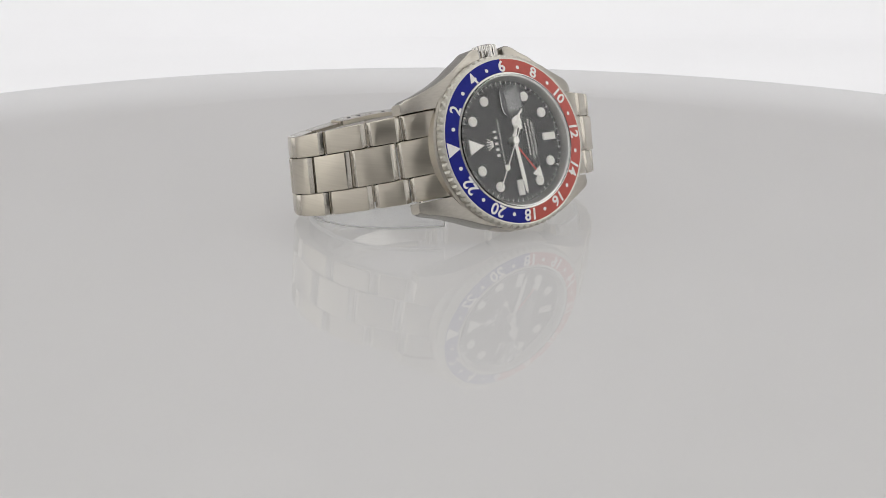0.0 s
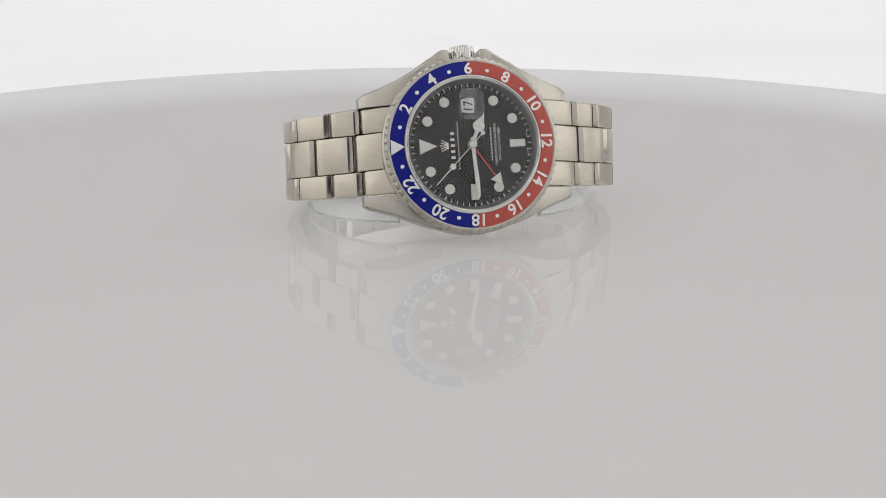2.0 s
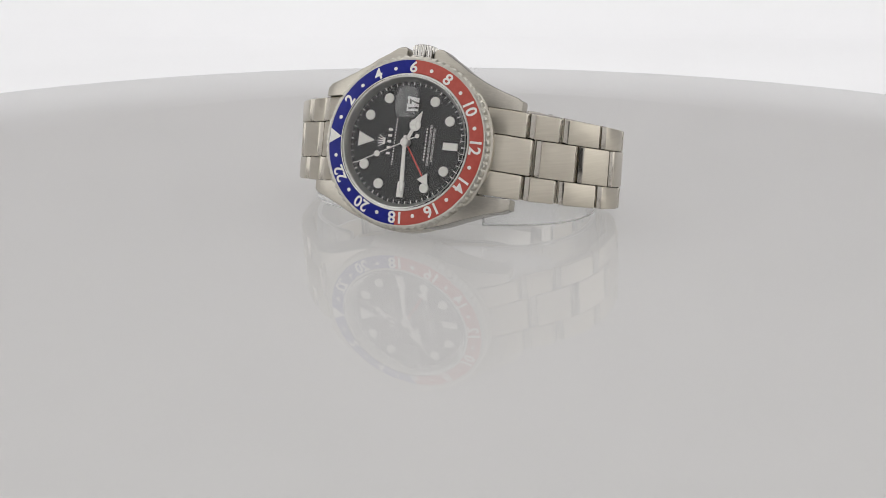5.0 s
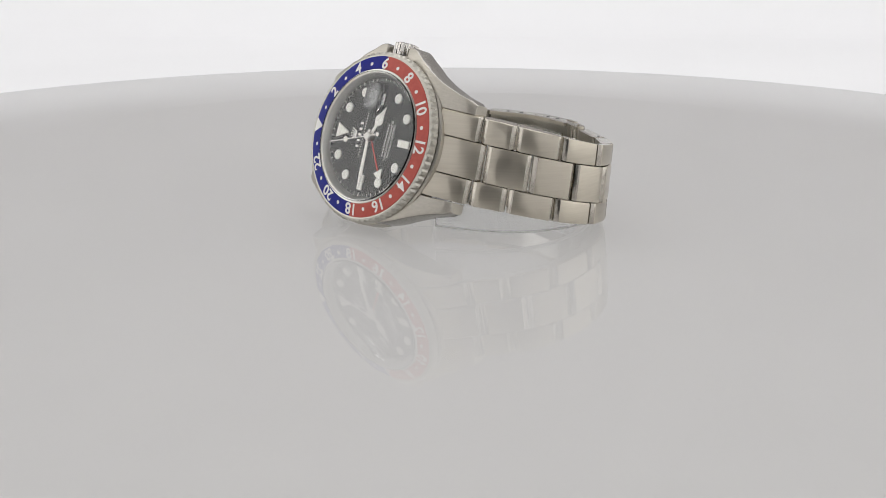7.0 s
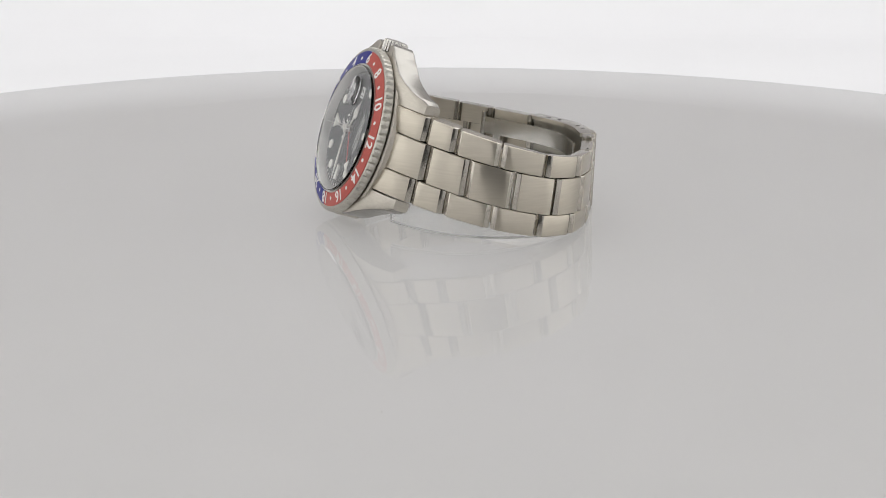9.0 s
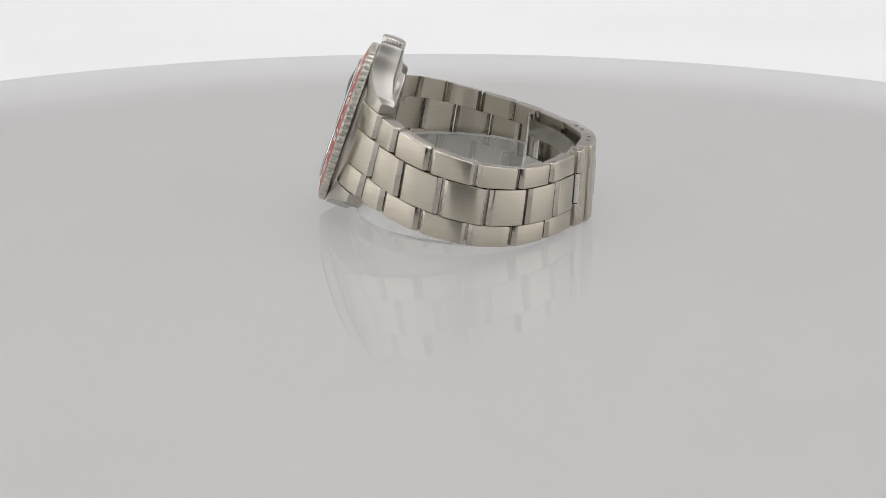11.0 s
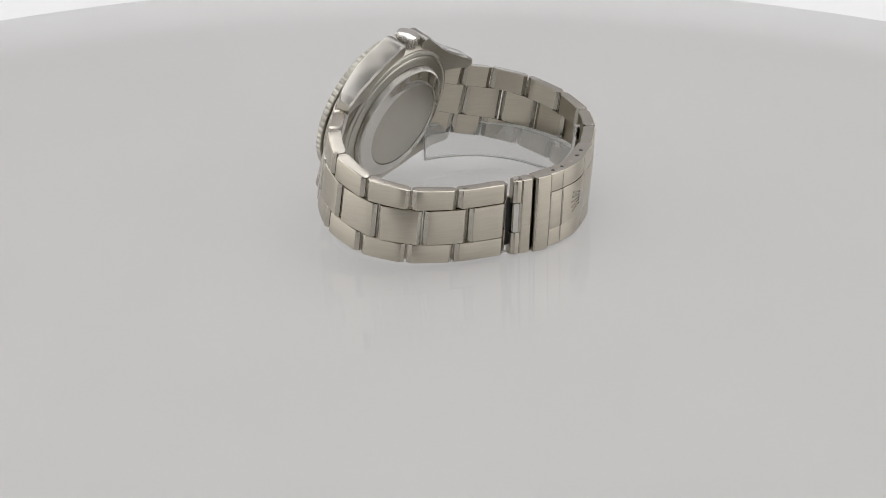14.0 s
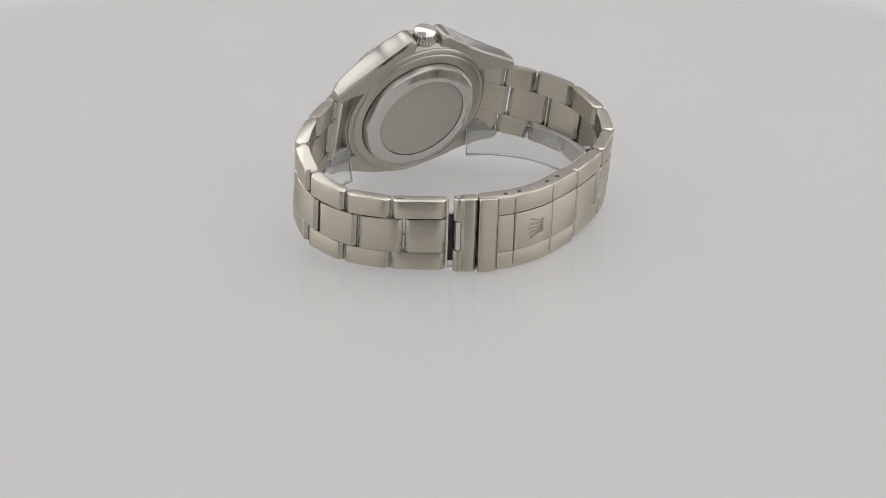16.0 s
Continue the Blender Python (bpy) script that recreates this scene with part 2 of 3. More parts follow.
def turntable():
    top = new("turntable")
    tagged(top, "round glossy white acrylic turntable carrying the watch", "turntable")
    # flat to 155 mm, then a long easy roll down to the rim
    prof = [(0.5, 0), (60, 0), (120, 0), (145, 0), (155, 0)] + [(155 + 11 * k, -(11 * k) ** 2 / 1200) for k in range(1, 12)]
    r1, z1 = prof[-1]
    prof += [(r1 + 2.5, z1 - 2.5), (r1 + 2.5, z1 - 9)]
    part("disc", lathe([(r, z - 0.3) for r, z in prof], 192, closed=None), TABLE, top)
    for name, rows, mat, label in (("gloss_coat", prof[:5], COAT, "clear mirror-smooth coat of the disc"), ("roll_coat", prof[4:], ROLL_COAT, "clear satin coat of the rolled rim")):
        skin = part(name, lathe(rows, 192, closed=None), mat, top, label)
        if skin.data.polygons[0].normal.z < 0:
            skin.data.flip_normals()
    part("base_pan", lathe([(0.5, -26), (r1 + 2, -26), (r1 + 2, -28.5), (0.5, -28.5)], 96, closed=False), FABRIC, top, "white underside of the turntable")
    part("pedestal", lathe([(0.5, -28.5), (110, -28.5), (112, -32), (118, -70), (120, -75), (0.5, -75)], 96, closed=False), FABRIC, top, "white round base")
    r = random.Random(4)
    for _ in range(12):
        a, d = r.uniform(0, 6.28), r.uniform(45, 150)
        s = r.uniform(0.06, 0.13)
        part("dust_speck", prism([(s * r.uniform(.6, 1.3) * math.cos(k), s * r.uniform(.6, 1.3) * math.sin(k)) for k in range(6)], 0.0, 0.12), DUST, top,
             "", pose(d * math.cos(a) * MM, d * math.sin(a) * MM, 0))
    return top


TURNTABLE = turntable()

# ---------------------------------------------------------------- the watch
WATCH = tagged(new("wristwatch"), "steel wristwatch with black dial and blue-red bezel, on its side", "wristwatch")
TILT = 19.6
# dial frame: x to 6 o'clock, y to 3 o'clock, z out of the dial
DIAL = Matrix.Translation((-0.0008, -0.0245, 0.0210)) @ pose(0, 0, 0, 90 - TILT)
I4 = Matrix.Identity(4)


def case():
    ob = part("case", lathe([(16.2, -1.1), (19.7, -1.1), (20.15, -1.5), (20.15, -5.6), (19.4, -6.5), (16.2, -6.5)], 120), BRUSHED_CASE, WATCH, "brushed steel case", DIAL)

    def rows(x, keys):
        return float(np.interp(x, [k[0] for k in keys], [k[1] for k in keys]))
    outer = [(4, 19.2), (8, 18.7), (12, 17.3), (16, 15.6), (20, 14.0), (24.3, 12.7)]
    top = [(4, -0.9), (10, -0.6), (14, -0.95), (18, -2.1), (21, -3.4), (24.3, -5.3)]
    low = [(4, -6.4), (14, -6.8), (20, -7.8), (24.3, -9.4)]
    # on the crown side the flank rises into the crown guard
    guard = [(3.4, 21.9), (4.2, 22.15), (5.2, 22.05), (5.9, 21.75), (6.7, 21.2), (7.6, 20.55), (8.7, 19.9), (10.3, 18.95), (12.2, 17.6)] + outer[3:]
    for sx in (-1, 1):
        for sy in (-1, 1):
            secs = []
            for x in [4, 7, 10, 12, 14, 16, 17.5, 19, 20.5, 22, 23.2, 24.0, 24.35] if sy < 0 else [3.4, 3.7, 4.2, 4.7, 5.2, 5.9, 6.7, 7.6, 8.7, 9.5, 10.3, 11.2, 12.2, 14, 16, 17.5, 19, 20.5, 22, 23.2, 24.0, 24.35]:
                yo, zt, zb = rows(x, outer if sy < 0 else guard), rows(x, top), rows(x, low)
                yi = 10.05 if sy < 0 or x > 7.6 else 16.6
                if x > 23.9:
                    zt, zb, yo = zt - 0.35, zb + 0.25, yo - 0.3
                if x < 3.6:
                    zt, zb, yo = zt - 0.2, zb + 0.2, yo - 0.25
                c = 0.6
                ring = [(yi, zb), (yi, zt + 0.0 - 0.12), (yi + 0.12, zt), (yo - c, zt), (yo - c * 0.3, zt - c * 0.35), (yo, zt - c), (yo, zb + 0.5), (yo - 0.5, zb)]
                secs.append([(sx * x * MM, sy * y * MM, z * MM) for y, z in ring])
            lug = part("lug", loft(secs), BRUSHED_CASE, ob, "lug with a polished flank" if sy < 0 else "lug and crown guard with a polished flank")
            # outward faces take the darker flank steel, which puts dim reflections into the colour
            lug.data.materials.append(FLANK_DIM)
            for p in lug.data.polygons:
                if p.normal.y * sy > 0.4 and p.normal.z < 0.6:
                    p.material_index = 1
    # spring bar holes on the inner lug faces and lug edges
    for sx in (-1, 1):
        part("spring_bar", loft([[(sx * 22.6 * MM + 0.75 * MM * math.cos(a), y * MM, -7.4 * MM + 0.75 * MM * math.sin(a)) for a in [k * math.pi / 5 for k in range(10)]] for y in (-10.0, 10.0)]),
             POLISHED, ob)
    return ob


CASE = case()


def case_back():
    n = 150

    back = part("case_back", lathe([(19.2, -6.4), (18.9, -6.9), (18.3, -7.1), (18.1, -6.9), (17.7, -6.9), (17.5, -7.15), (16.9, -7.35), (15.5, -7.45), (15.5, -6.4)], 160), SATIN, WATCH, "screw-down steel back", DIAL)

    def notch(i, a, r):
        return r - (0.28 if i in (1, 2) and (int(a / (2 * math.pi) * n * 4 + 0.5) % 4) < 2 else 0)
    part("fluted_ring", lathe([(15.45, -6.6), (15.4, -7.5), (15.1, -8.6), (14.6, -8.95), (14.3, -9.0), (13.2, -9.3), (11.7, -9.62), (11.5, -9.62), (11.4, -6.6)], n * 4, notch), POLISHED, back, "polished ring with fine flutes")
    part("back_disc", lathe([(11.35, -6.6), (11.35, -9.5), (11.1, -9.58), (0.1, -9.58), (0.1, -6.6)], 96), SATIN, back, "satin centre of the back")
    return back


case_back()


def crown():
    n = 24
    def knurl(i, a, r):
        return r * (1 - (0.07 if i in (2, 3) and (int(a / (2 * math.pi) * n * 4 + 0.5) % 4) < 2 else 0))
    prof = [(2.2, 19.0), (2.2, 20.0), (2.95, 20.1), (2.95, 22.4), (2.7, 22.8), (2.25, 23.0), (0.05, 23.15)]
    m = DIAL @ pose(0, 0, -3.5 * MM, -90, 0, 0)
    part("crown", lathe(prof, n * 4, knurl, closed=False), POLISHED, WATCH, "knurled steel winding crown", m)


crown()


def bezel():
    n = 70

    def coin(i, a, r):
        u = (a / (2 * math.pi) * n) % 1
        notch = max(0.0, 1 - abs(u - 0.5) / 0.34)
        notch = notch * notch * (3 - 2 * notch)
        return r - {3: 0.25, 4: 0.48, 5: 0.42, 6: 0.06}.get(i, 0) * notch
    prof = [(15.5, 1.95), (18.9, 1.32), (19.2, 1.38), (19.7, 1.2), (20.0, 0.85), (20.0, 0.1), (20.0, -0.45), (19.7, -0.68), (19.3, -0.8), (18.4, -0.8), (18.4, -1.15), (15.5, -1.15)]
    ring = part("bezel", lathe(prof, n * 10, coin), SATIN, WATCH, "rotating steel bezel with a coin edge", DIAL, sharp=22)

    def sector(a0, a1):
        bm = bmesh.new()
        prof = [(15.7, 1.8), (15.75, 2.0), (15.9, 2.08), (18.6, 1.55), (18.85, 1.46), (18.9, 1.1)]
        rows = []
        for k in range(97):
            a = a0 + (a1 - a0) * k / 96
            rows.append([bm.verts.new((r * math.cos(a) * MM, r * math.sin(a) * MM, z * MM)) for r, z in prof])
        for p, q in zip(rows, rows[1:]):
            for k in range(len(prof)):
                bm.faces.new((p[k], p[(k + 1) % len(prof)], q[(k + 1) % len(prof)], q[k]))
        bm.faces.new(rows[0])
        bm.faces.new(rows[-1])
        return bm
    blue = part("insert_night_half", sector(math.pi / 2, math.pi * 1.5), BLUE, ring, "deep blue half of the bezel insert")
    red = part("insert_day_half", sector(-math.pi / 2, math.pi / 2), RED, ring, "faded red half of the bezel insert")
    slope = math.degrees(math.atan2(0.53, 2.7))

    def spot(h, r):
        """Frame on the insert at hour h of 24: x along the rim clockwise, y outward, z off the insert."""
        a = math.radians(15 * h)
        z = 2.08 - (r - 15.9) * 0.196 + 0.03
        out = math.degrees(math.atan2(math.sin(a), -math.cos(a)))
        return pose(r * MM * -math.cos(a), r * MM * math.sin(a), z * MM, 0, 0, out - 90) @ pose(0, 0, 0, -slope)
    for h in range(1, 24, 2):
        part("minute_dot", prism(disc(0, 0, 0.44, 20), -0.02, 0.03), PRINT, blue if h < 6 or h > 18 else red, "", spot(h, 17.05))
    for h in range(2, 24, 2):
        lettering("numeral", str(h), 2.75, spot(h, 17.2), PRINT, blue if h <= 6 or h >= 18 else red, 0.0, 0.98, "", 0.085)
    part("triangle", prism([(-1.75, 1.55), (1.75, 1.55), (0, -1.55)], -0.02, 0.03), PRINT, blue, "", spot(0, 17.2))
    return ring


BEZEL = bezel()


def dial():
    face = part("dial", lathe([(0.1, 0), (14.3, 0), (14.3, -0.6), (0.1, -0.6)], 96), DIAL_BLACK, WATCH, "glossy black dial", DIAL)
    part("rehaut", lathe([(14.0, 0.0), (14.85, 1.7), (15.0, 1.78), (15.25, 1.78), (15.32, 2.2), (15.62, 2.2), (15.62, -0.8), (14.0, -0.8)], 120), REHAUT, WATCH, "steel inner flange round the dial", DIAL)
    for k in range(60):
        w, l = (0.09, 0.75) if k % 5 else (0.14, 0.85)
        m = pose(0, 0, 0.02 * MM, 0, 0, 6 * k)
        part("minute_mark", bar(13.25, 13.25 + l, -w, w, -0.01, 0.02), PRINT, face, "", m)
    for h in range(12):
        a = math.radians(30 * h)
        at = pose(-11.35 * math.cos(a) * MM, 11.35 * math.sin(a) * MM, 0)
        if h == 3:
            continue
        if h == 0:
            rim, fill = [(-12.0, -1.75), (-12.0, 1.75), (-7.9, 0)], [(-11.75, -1.35), (-11.75, 1.35), (-8.6, 0)]
            at = I4
        elif h == 6:
            rim, fill = [(8.9, -0.85), (12.5, -0.85), (12.5, 0.85), (8.9, 0.85)], [(9.1, -0.62), (12.25, -0.62), (12.25, 0.62), (9.1, 0.62)]
            at = I4
        elif h == 9:
            rim, fill = [(-0.85, -12.5), (0.85, -12.5), (0.85, -8.9), (-0.85, -8.9)], [(-0.62, -12.25), (0.62, -12.25), (0.62, -9.1), (-0.62, -9.1)]
            at = I4
        else:
            rim, fill = disc(0, 0, 1.16), disc(0, 0, 0.96)
        mk = part("hour_marker", prism(rim, 0.0, 0.32, 0.08), HAND_STEEL, face, "applied marker with a steel surround", at)
        part("lume", prism(fill, 0.3, 0.36, 0.02), LUME, mk)
    # date window at three
    w = part("date_window", bar(-1.05, 1.05, 7.7, 10.4, -0.02, 0.05), DATE_WHITE, face, "white date disc in its window")
    lettering("date_numeral", "17", 1.45, pose(0, 9.05 * MM, 0.08 * MM, 0, 0, 90), INK, w, 1.85, 1.0, "", 0.03)
    # print: words, and plain bars for the names
    lettering("printed_line", "SUPERLATIVE CHRONOMETER", 0.55, pose(5.55 * MM, 0, 0.03 * MM, 0, 0, 90), PRINT, face, 9.4)
    lettering("printed_line", "OFFICIALLY CERTIFIED", 0.55, pose(6.45 * MM, 0, 0.03 * MM, 0, 0, 90), PRINT, face, 7.6)

    def bars(x, half, height, n, gap):
        step = 2 * half / n
        for k in range(n):
            y0 = -half + k * step
            part("printed_bar", bar(x - height / 2, x + height / 2, y0 + gap, y0 + step - gap, 0.0, 0.04), PRINT, face)
    bars(-4.35, 3.4, 0.95, 5, 0.40)
    bars(-3.05, 5.5, 0.24, 18, 0.15)
    bars(4.6, 3.9, 0.34, 11, 0.16)
    for s in (-1, 1):
        for k in range(5):
            a = s * 2.1 + (k - 2) * 0.42
            part("printed_bar", bar(12.92, 13.08, a - 0.12, a + 0.12, 0.0, 0.04), PRINT, face)
    # plain fan-shaped emblem under twelve
    em = [bar(-5.75, -5.35, -0.75, 0.75, 0.02, 0.18)]
    for k in range(-2, 3):
        tipx, tipy = -7.15 + 0.18 * abs(k), k * 0.62
        em.append(prism([(-5.75, k * 0.3 - 0.13), (-5.75, k * 0.3 + 0.13), (tipx, tipy + 0.07), (tipx, tipy - 0.07)], 0.02, 0.15))
        em.append(prism(disc(tipx, tipy, 0.13, 10), 0.02, 0.17))
    part("emblem", merge(em), PRINT, face, "small applied steel emblem")
    return face


FACE = dial()


def pointers():
    def on_dial(clockwise, z=0.0):
        """Pose in the watch's space of a hand drawn along -x, turned clockwise from twelve."""
        return DIAL @ pose(0, 0, z * MM, 0, 0, -clockwise)
    hour = part("hour_hand", merge([bar(-3.3, 0.8, -0.42, 0.42, 0, 0.15, 0.05), prism(disc(-4.5, 0, 1.38), 0, 0.15, 0.05),
                                    prism([(-5.6, -0.8), (-8.2, 0), (-5.6, 0.8)], 0, 0.15)]), HAND_STEEL, WATCH, "steel hour hand with a round head", on_dial(113.5, 0.75))
    part("lume", merge([prism([(-4.5 + 1.1 * math.cos(a + d), 1.1 * math.sin(a + d)) for d in [k * 0.3 - 0.9 for k in range(7)]] + [(-4.5 + 0.12 * math.cos(a), 0.12 * math.sin(a))], 0.15, 0.19) for a in (0, 2.094, 4.189)]), LUME, hour)
    minute = part("minute_hand", prism([(1.6, -0.34), (1.6, 0.34), (-1, 0.4), (-8.6, 0.52), (-11.6, 0.3), (-12.4, 0), (-11.6, -0.3), (-8.6, -0.52), (-1, -0.4)], 0, 0.15, 0.04), HAND_STEEL, WATCH, "steel minute hand", on_dial(266.5, 1.25))
    part("lume", prism([(-2.2, 0.2), (-8.6, 0.3), (-11.2, 0.12), (-11.2, -0.12), (-8.6, -0.3), (-2.2, -0.2)], 0.15, 0.19), LUME, minute)
    gmt = part("second_zone_hand", merge([bar(-8.9, 0.9, -0.17, 0.17, 0, 0.1)]), HAND_RED, WATCH, "slim red twenty-four hour hand", on_dial(235.5, 0.45))
    tri = part("arrow", prism([(-8.8, -1.45), (-8.8, 1.45), (-11.6, 0)], 0, 0.13, 0.05), HAND_STEEL, gmt, "steel arrow tip filled with lume")
    part("lume", prism([(-8.98, -1.05), (-8.98, 1.05), (-11.0, 0)], 0.12, 0.16), LUME, tri)
    sec = part("second_hand", merge([bar(-12.6, 4.0, -0.1, 0.1, 0, 0.1), prism(disc(-7.0, 0, 0.72), 0, 0.12, 0.03), prism(disc(3.4, 0, 0.5), 0, 0.1), prism(disc(0, 0, 0.85), -0.2, 0.2, 0.1)]),
               HAND_STEEL, WATCH, "thin steel second hand with a lume dot", on_dial(303, 1.75))
    part("lume", prism(disc(-7.0, 0, 0.52), 0.12, 0.15), LUME, sec)
    part("centre_post", lathe([(0.05, 0.0), (1.0, 0.0), (1.0, 1.6), (0.9, 1.75), (0.05, 1.75)], 32), HAND_STEEL, WATCH, "", DIAL)
    return sec, on_dial


SECOND, on_dial = pointers()


def crystal():
    g = part("crystal", lathe([(0.02, 1.86), (15.1, 1.86), (15.25, 2.0), (15.25, 2.66), (15.14, 2.75), (0.02, 2.75)], 120, closed=False), GLASS, WATCH, "flat clear watch glass", DIAL)
    g.visible_shadow = False
    # magnifier over the date
    secs = []
    for z, k in [(2.76, 1.0), (3.0, 1.0)] + [(3.02 + 0.6 * (1 - (k / 12) ** 2), k / 12 * 0.99) for k in (11.8, 11, 10, 9, 8, 7, 6, 5, 4, 3, 2, 1, 0.2)]:
        ring = []
        for j in range(48):
            a = 2 * math.pi * j / 48
            c, s = math.cos(a), math.sin(a)
            e = 3.2
            rx = 2.9 * math.copysign(abs(c) ** (2 / e), c)
            ry = 3.5 * math.copysign(abs(s) ** (2 / e), s)
            ring.append((rx * k * MM, (9.0 + ry * k) * MM, z * MM))
        secs.append(ring)
    c = part("date_magnifier", loft(secs), LENS, WATCH, "raised glass magnifier over the date", DIAL, sharp=40)
    c.visible_shadow = False


crystal()

# ---------------------------------------------------------------- the bracelet
# outer line of the loop in plan, mm, from the six o'clock lugs round to the twelve o'clock lugs
HALF = [(13.0, -24.3), (17.0, -22.9), (21.4, -20.7), (25.4, -17.7), (30.4, -14.0), (35.0, -10.0), (38.4, -4.6), (40.0, 1.6), (39.6, 7.8), (37.0, 14.0), (32.0, 19.8), (25.0, 25.0), (17.2, 29.2)]
LOOP = [(x * 1.022, y) for x, y in HALF] + [(10.5, 32.5), (4.0, 34.0), (-3.0, 33.9), (-9.5, 32.1)] + [(-x, y) for x, y in HALF[::-1]]


def dense():
    pts = [np.array(p, float) for p in LOOP]
    pts = [2 * pts[0] - pts[1]] + pts + [2 * pts[-1] - pts[-2]]
    out = []
    for i in range(1, len(pts) - 2):
        a, b, c, d = pts[i - 1:i + 3]
        for k in range(24):
            t = k / 24
            out.append(0.5 * (2 * b + (c - a) * t + (2 * a - 5 * b + 4 * c - d) * t * t + (3 * b - a - 3 * c + d) * t ** 3))
    out.append(pts[-2])
    return np.array(out)


CURVE = dense()
ARC = np.concatenate([[0], np.cumsum(np.linalg.norm(np.diff(CURVE, axis=0), axis=1))])
TOTAL = float(ARC[-1])
XC = 0.1


def on_loop(s, h, d):
    """A point of the bracelet in metres: s along the loop, h across it, d inwards, all in mm."""
    def at(q):
        return np.array([np.interp(q, ARC, CURVE[:, 0]), np.interp(q, ARC, CURVE[:, 1])])
    p, t = at(s), at(min(s + 0.8, TOTAL)) - at(max(s - 0.8, 0))
    t = t / np.linalg.norm(t)
    n = np.array([-t[1], t[0]])
    y = p[1]
    zc = np.interp(y, [-24.5, -17.6, -10, -0.5, 8.5, 17.5, 25, 33], [21.0, 18.5, 16.1, 13.5, 11.4, 10.1, 9.6, 9.4])
    lean = math.radians(float(np.interp(y, [-22, -17, -10, 0, 15, 31], [19, 14, 10, 9, 7, 2])))
    q = p + n * d
    return Vector(((q[0] + XC) * MM, (q[1] + h * math.sin(lean)) * MM, (zc + h * math.cos(lean)) * MM))


def s_of(x, y):
    return float(ARC[np.argmin(np.hypot(CURVE[:, 0] - x, CURVE[:, 1] - y))])


def half_width(s):
    y = float(np.interp(s, ARC, CURVE[:, 1]))
    return float(np.interp(y, [-20, -14, 25], [9.9, 9.75, 8.75]))


def bent(s0, s1, h0, h1, thick, d0=0.0, crown_=0.0, round_=1.1, edge=0.4, flat=0.0):
    """One piece of the bracelet: a bent plate with rounded ends and edges. h0, h1: numbers, or functions of s."""
    secs = []
    ends = [(0.0, round_ * 0.95), (0.06 * round_, round_ * 0.72), (0.5 * round_, round_ * 0.36), (0.94 * round_, round_ * 0.03), (1.05 * round_, 0)]
    ss = [(s0 + e, k) for e, k in ends] + [(s0 + (s1 - s0) * f, 0) for f in (0.3, 0.42, 0.5, 0.58, 0.7) if 1.15 * round_ < (s1 - s0) * f < (s1 - s0) - 1.15 * round_] + [(s1 - e, k) for e, k in ends[::-1]]
    for s, drop in ss:
        a = h0(s) if callable(h0) else h0
        b = h1(s) if callable(h1) else h1
        D = d0 + drop
        ring = [(a, D + edge), (a + edge * 0.3, D + edge * 0.3), (a + edge, D)]
        ring += [(a + (b - a) * f, D - crown_) for f in (0.35, 0.65)] if crown_ else []
        ring += [(b - edge, D), (b - edge * 0.3, D + edge * 0.3), (b, D + edge), (b, d0 + thick - drop * 0.7), (a, d0 + thick - drop * 0.7)]
        f = (s - s0) / (s1 - s0)
        secs.append([on_loop(s, h, d).lerp(on_loop(s0, h, d).lerp(on_loop(s1, h, d), f), flat) for h, d in ring])
    bm = loft(secs)
    # rounded ends and cut sides are polished, the broad faces brushed
    n = len(secs[0])
    bm.faces.ensure_lookup_table()
    for i in range(len(secs) - 1):
        for k in range(n):
            if i < 3 or i > len(secs) - 5 or k in (n - 3, n - 1):
                bm.faces[i * n + k].material_index = 1
    return bm


CW = 4.15
GAP = 0.36


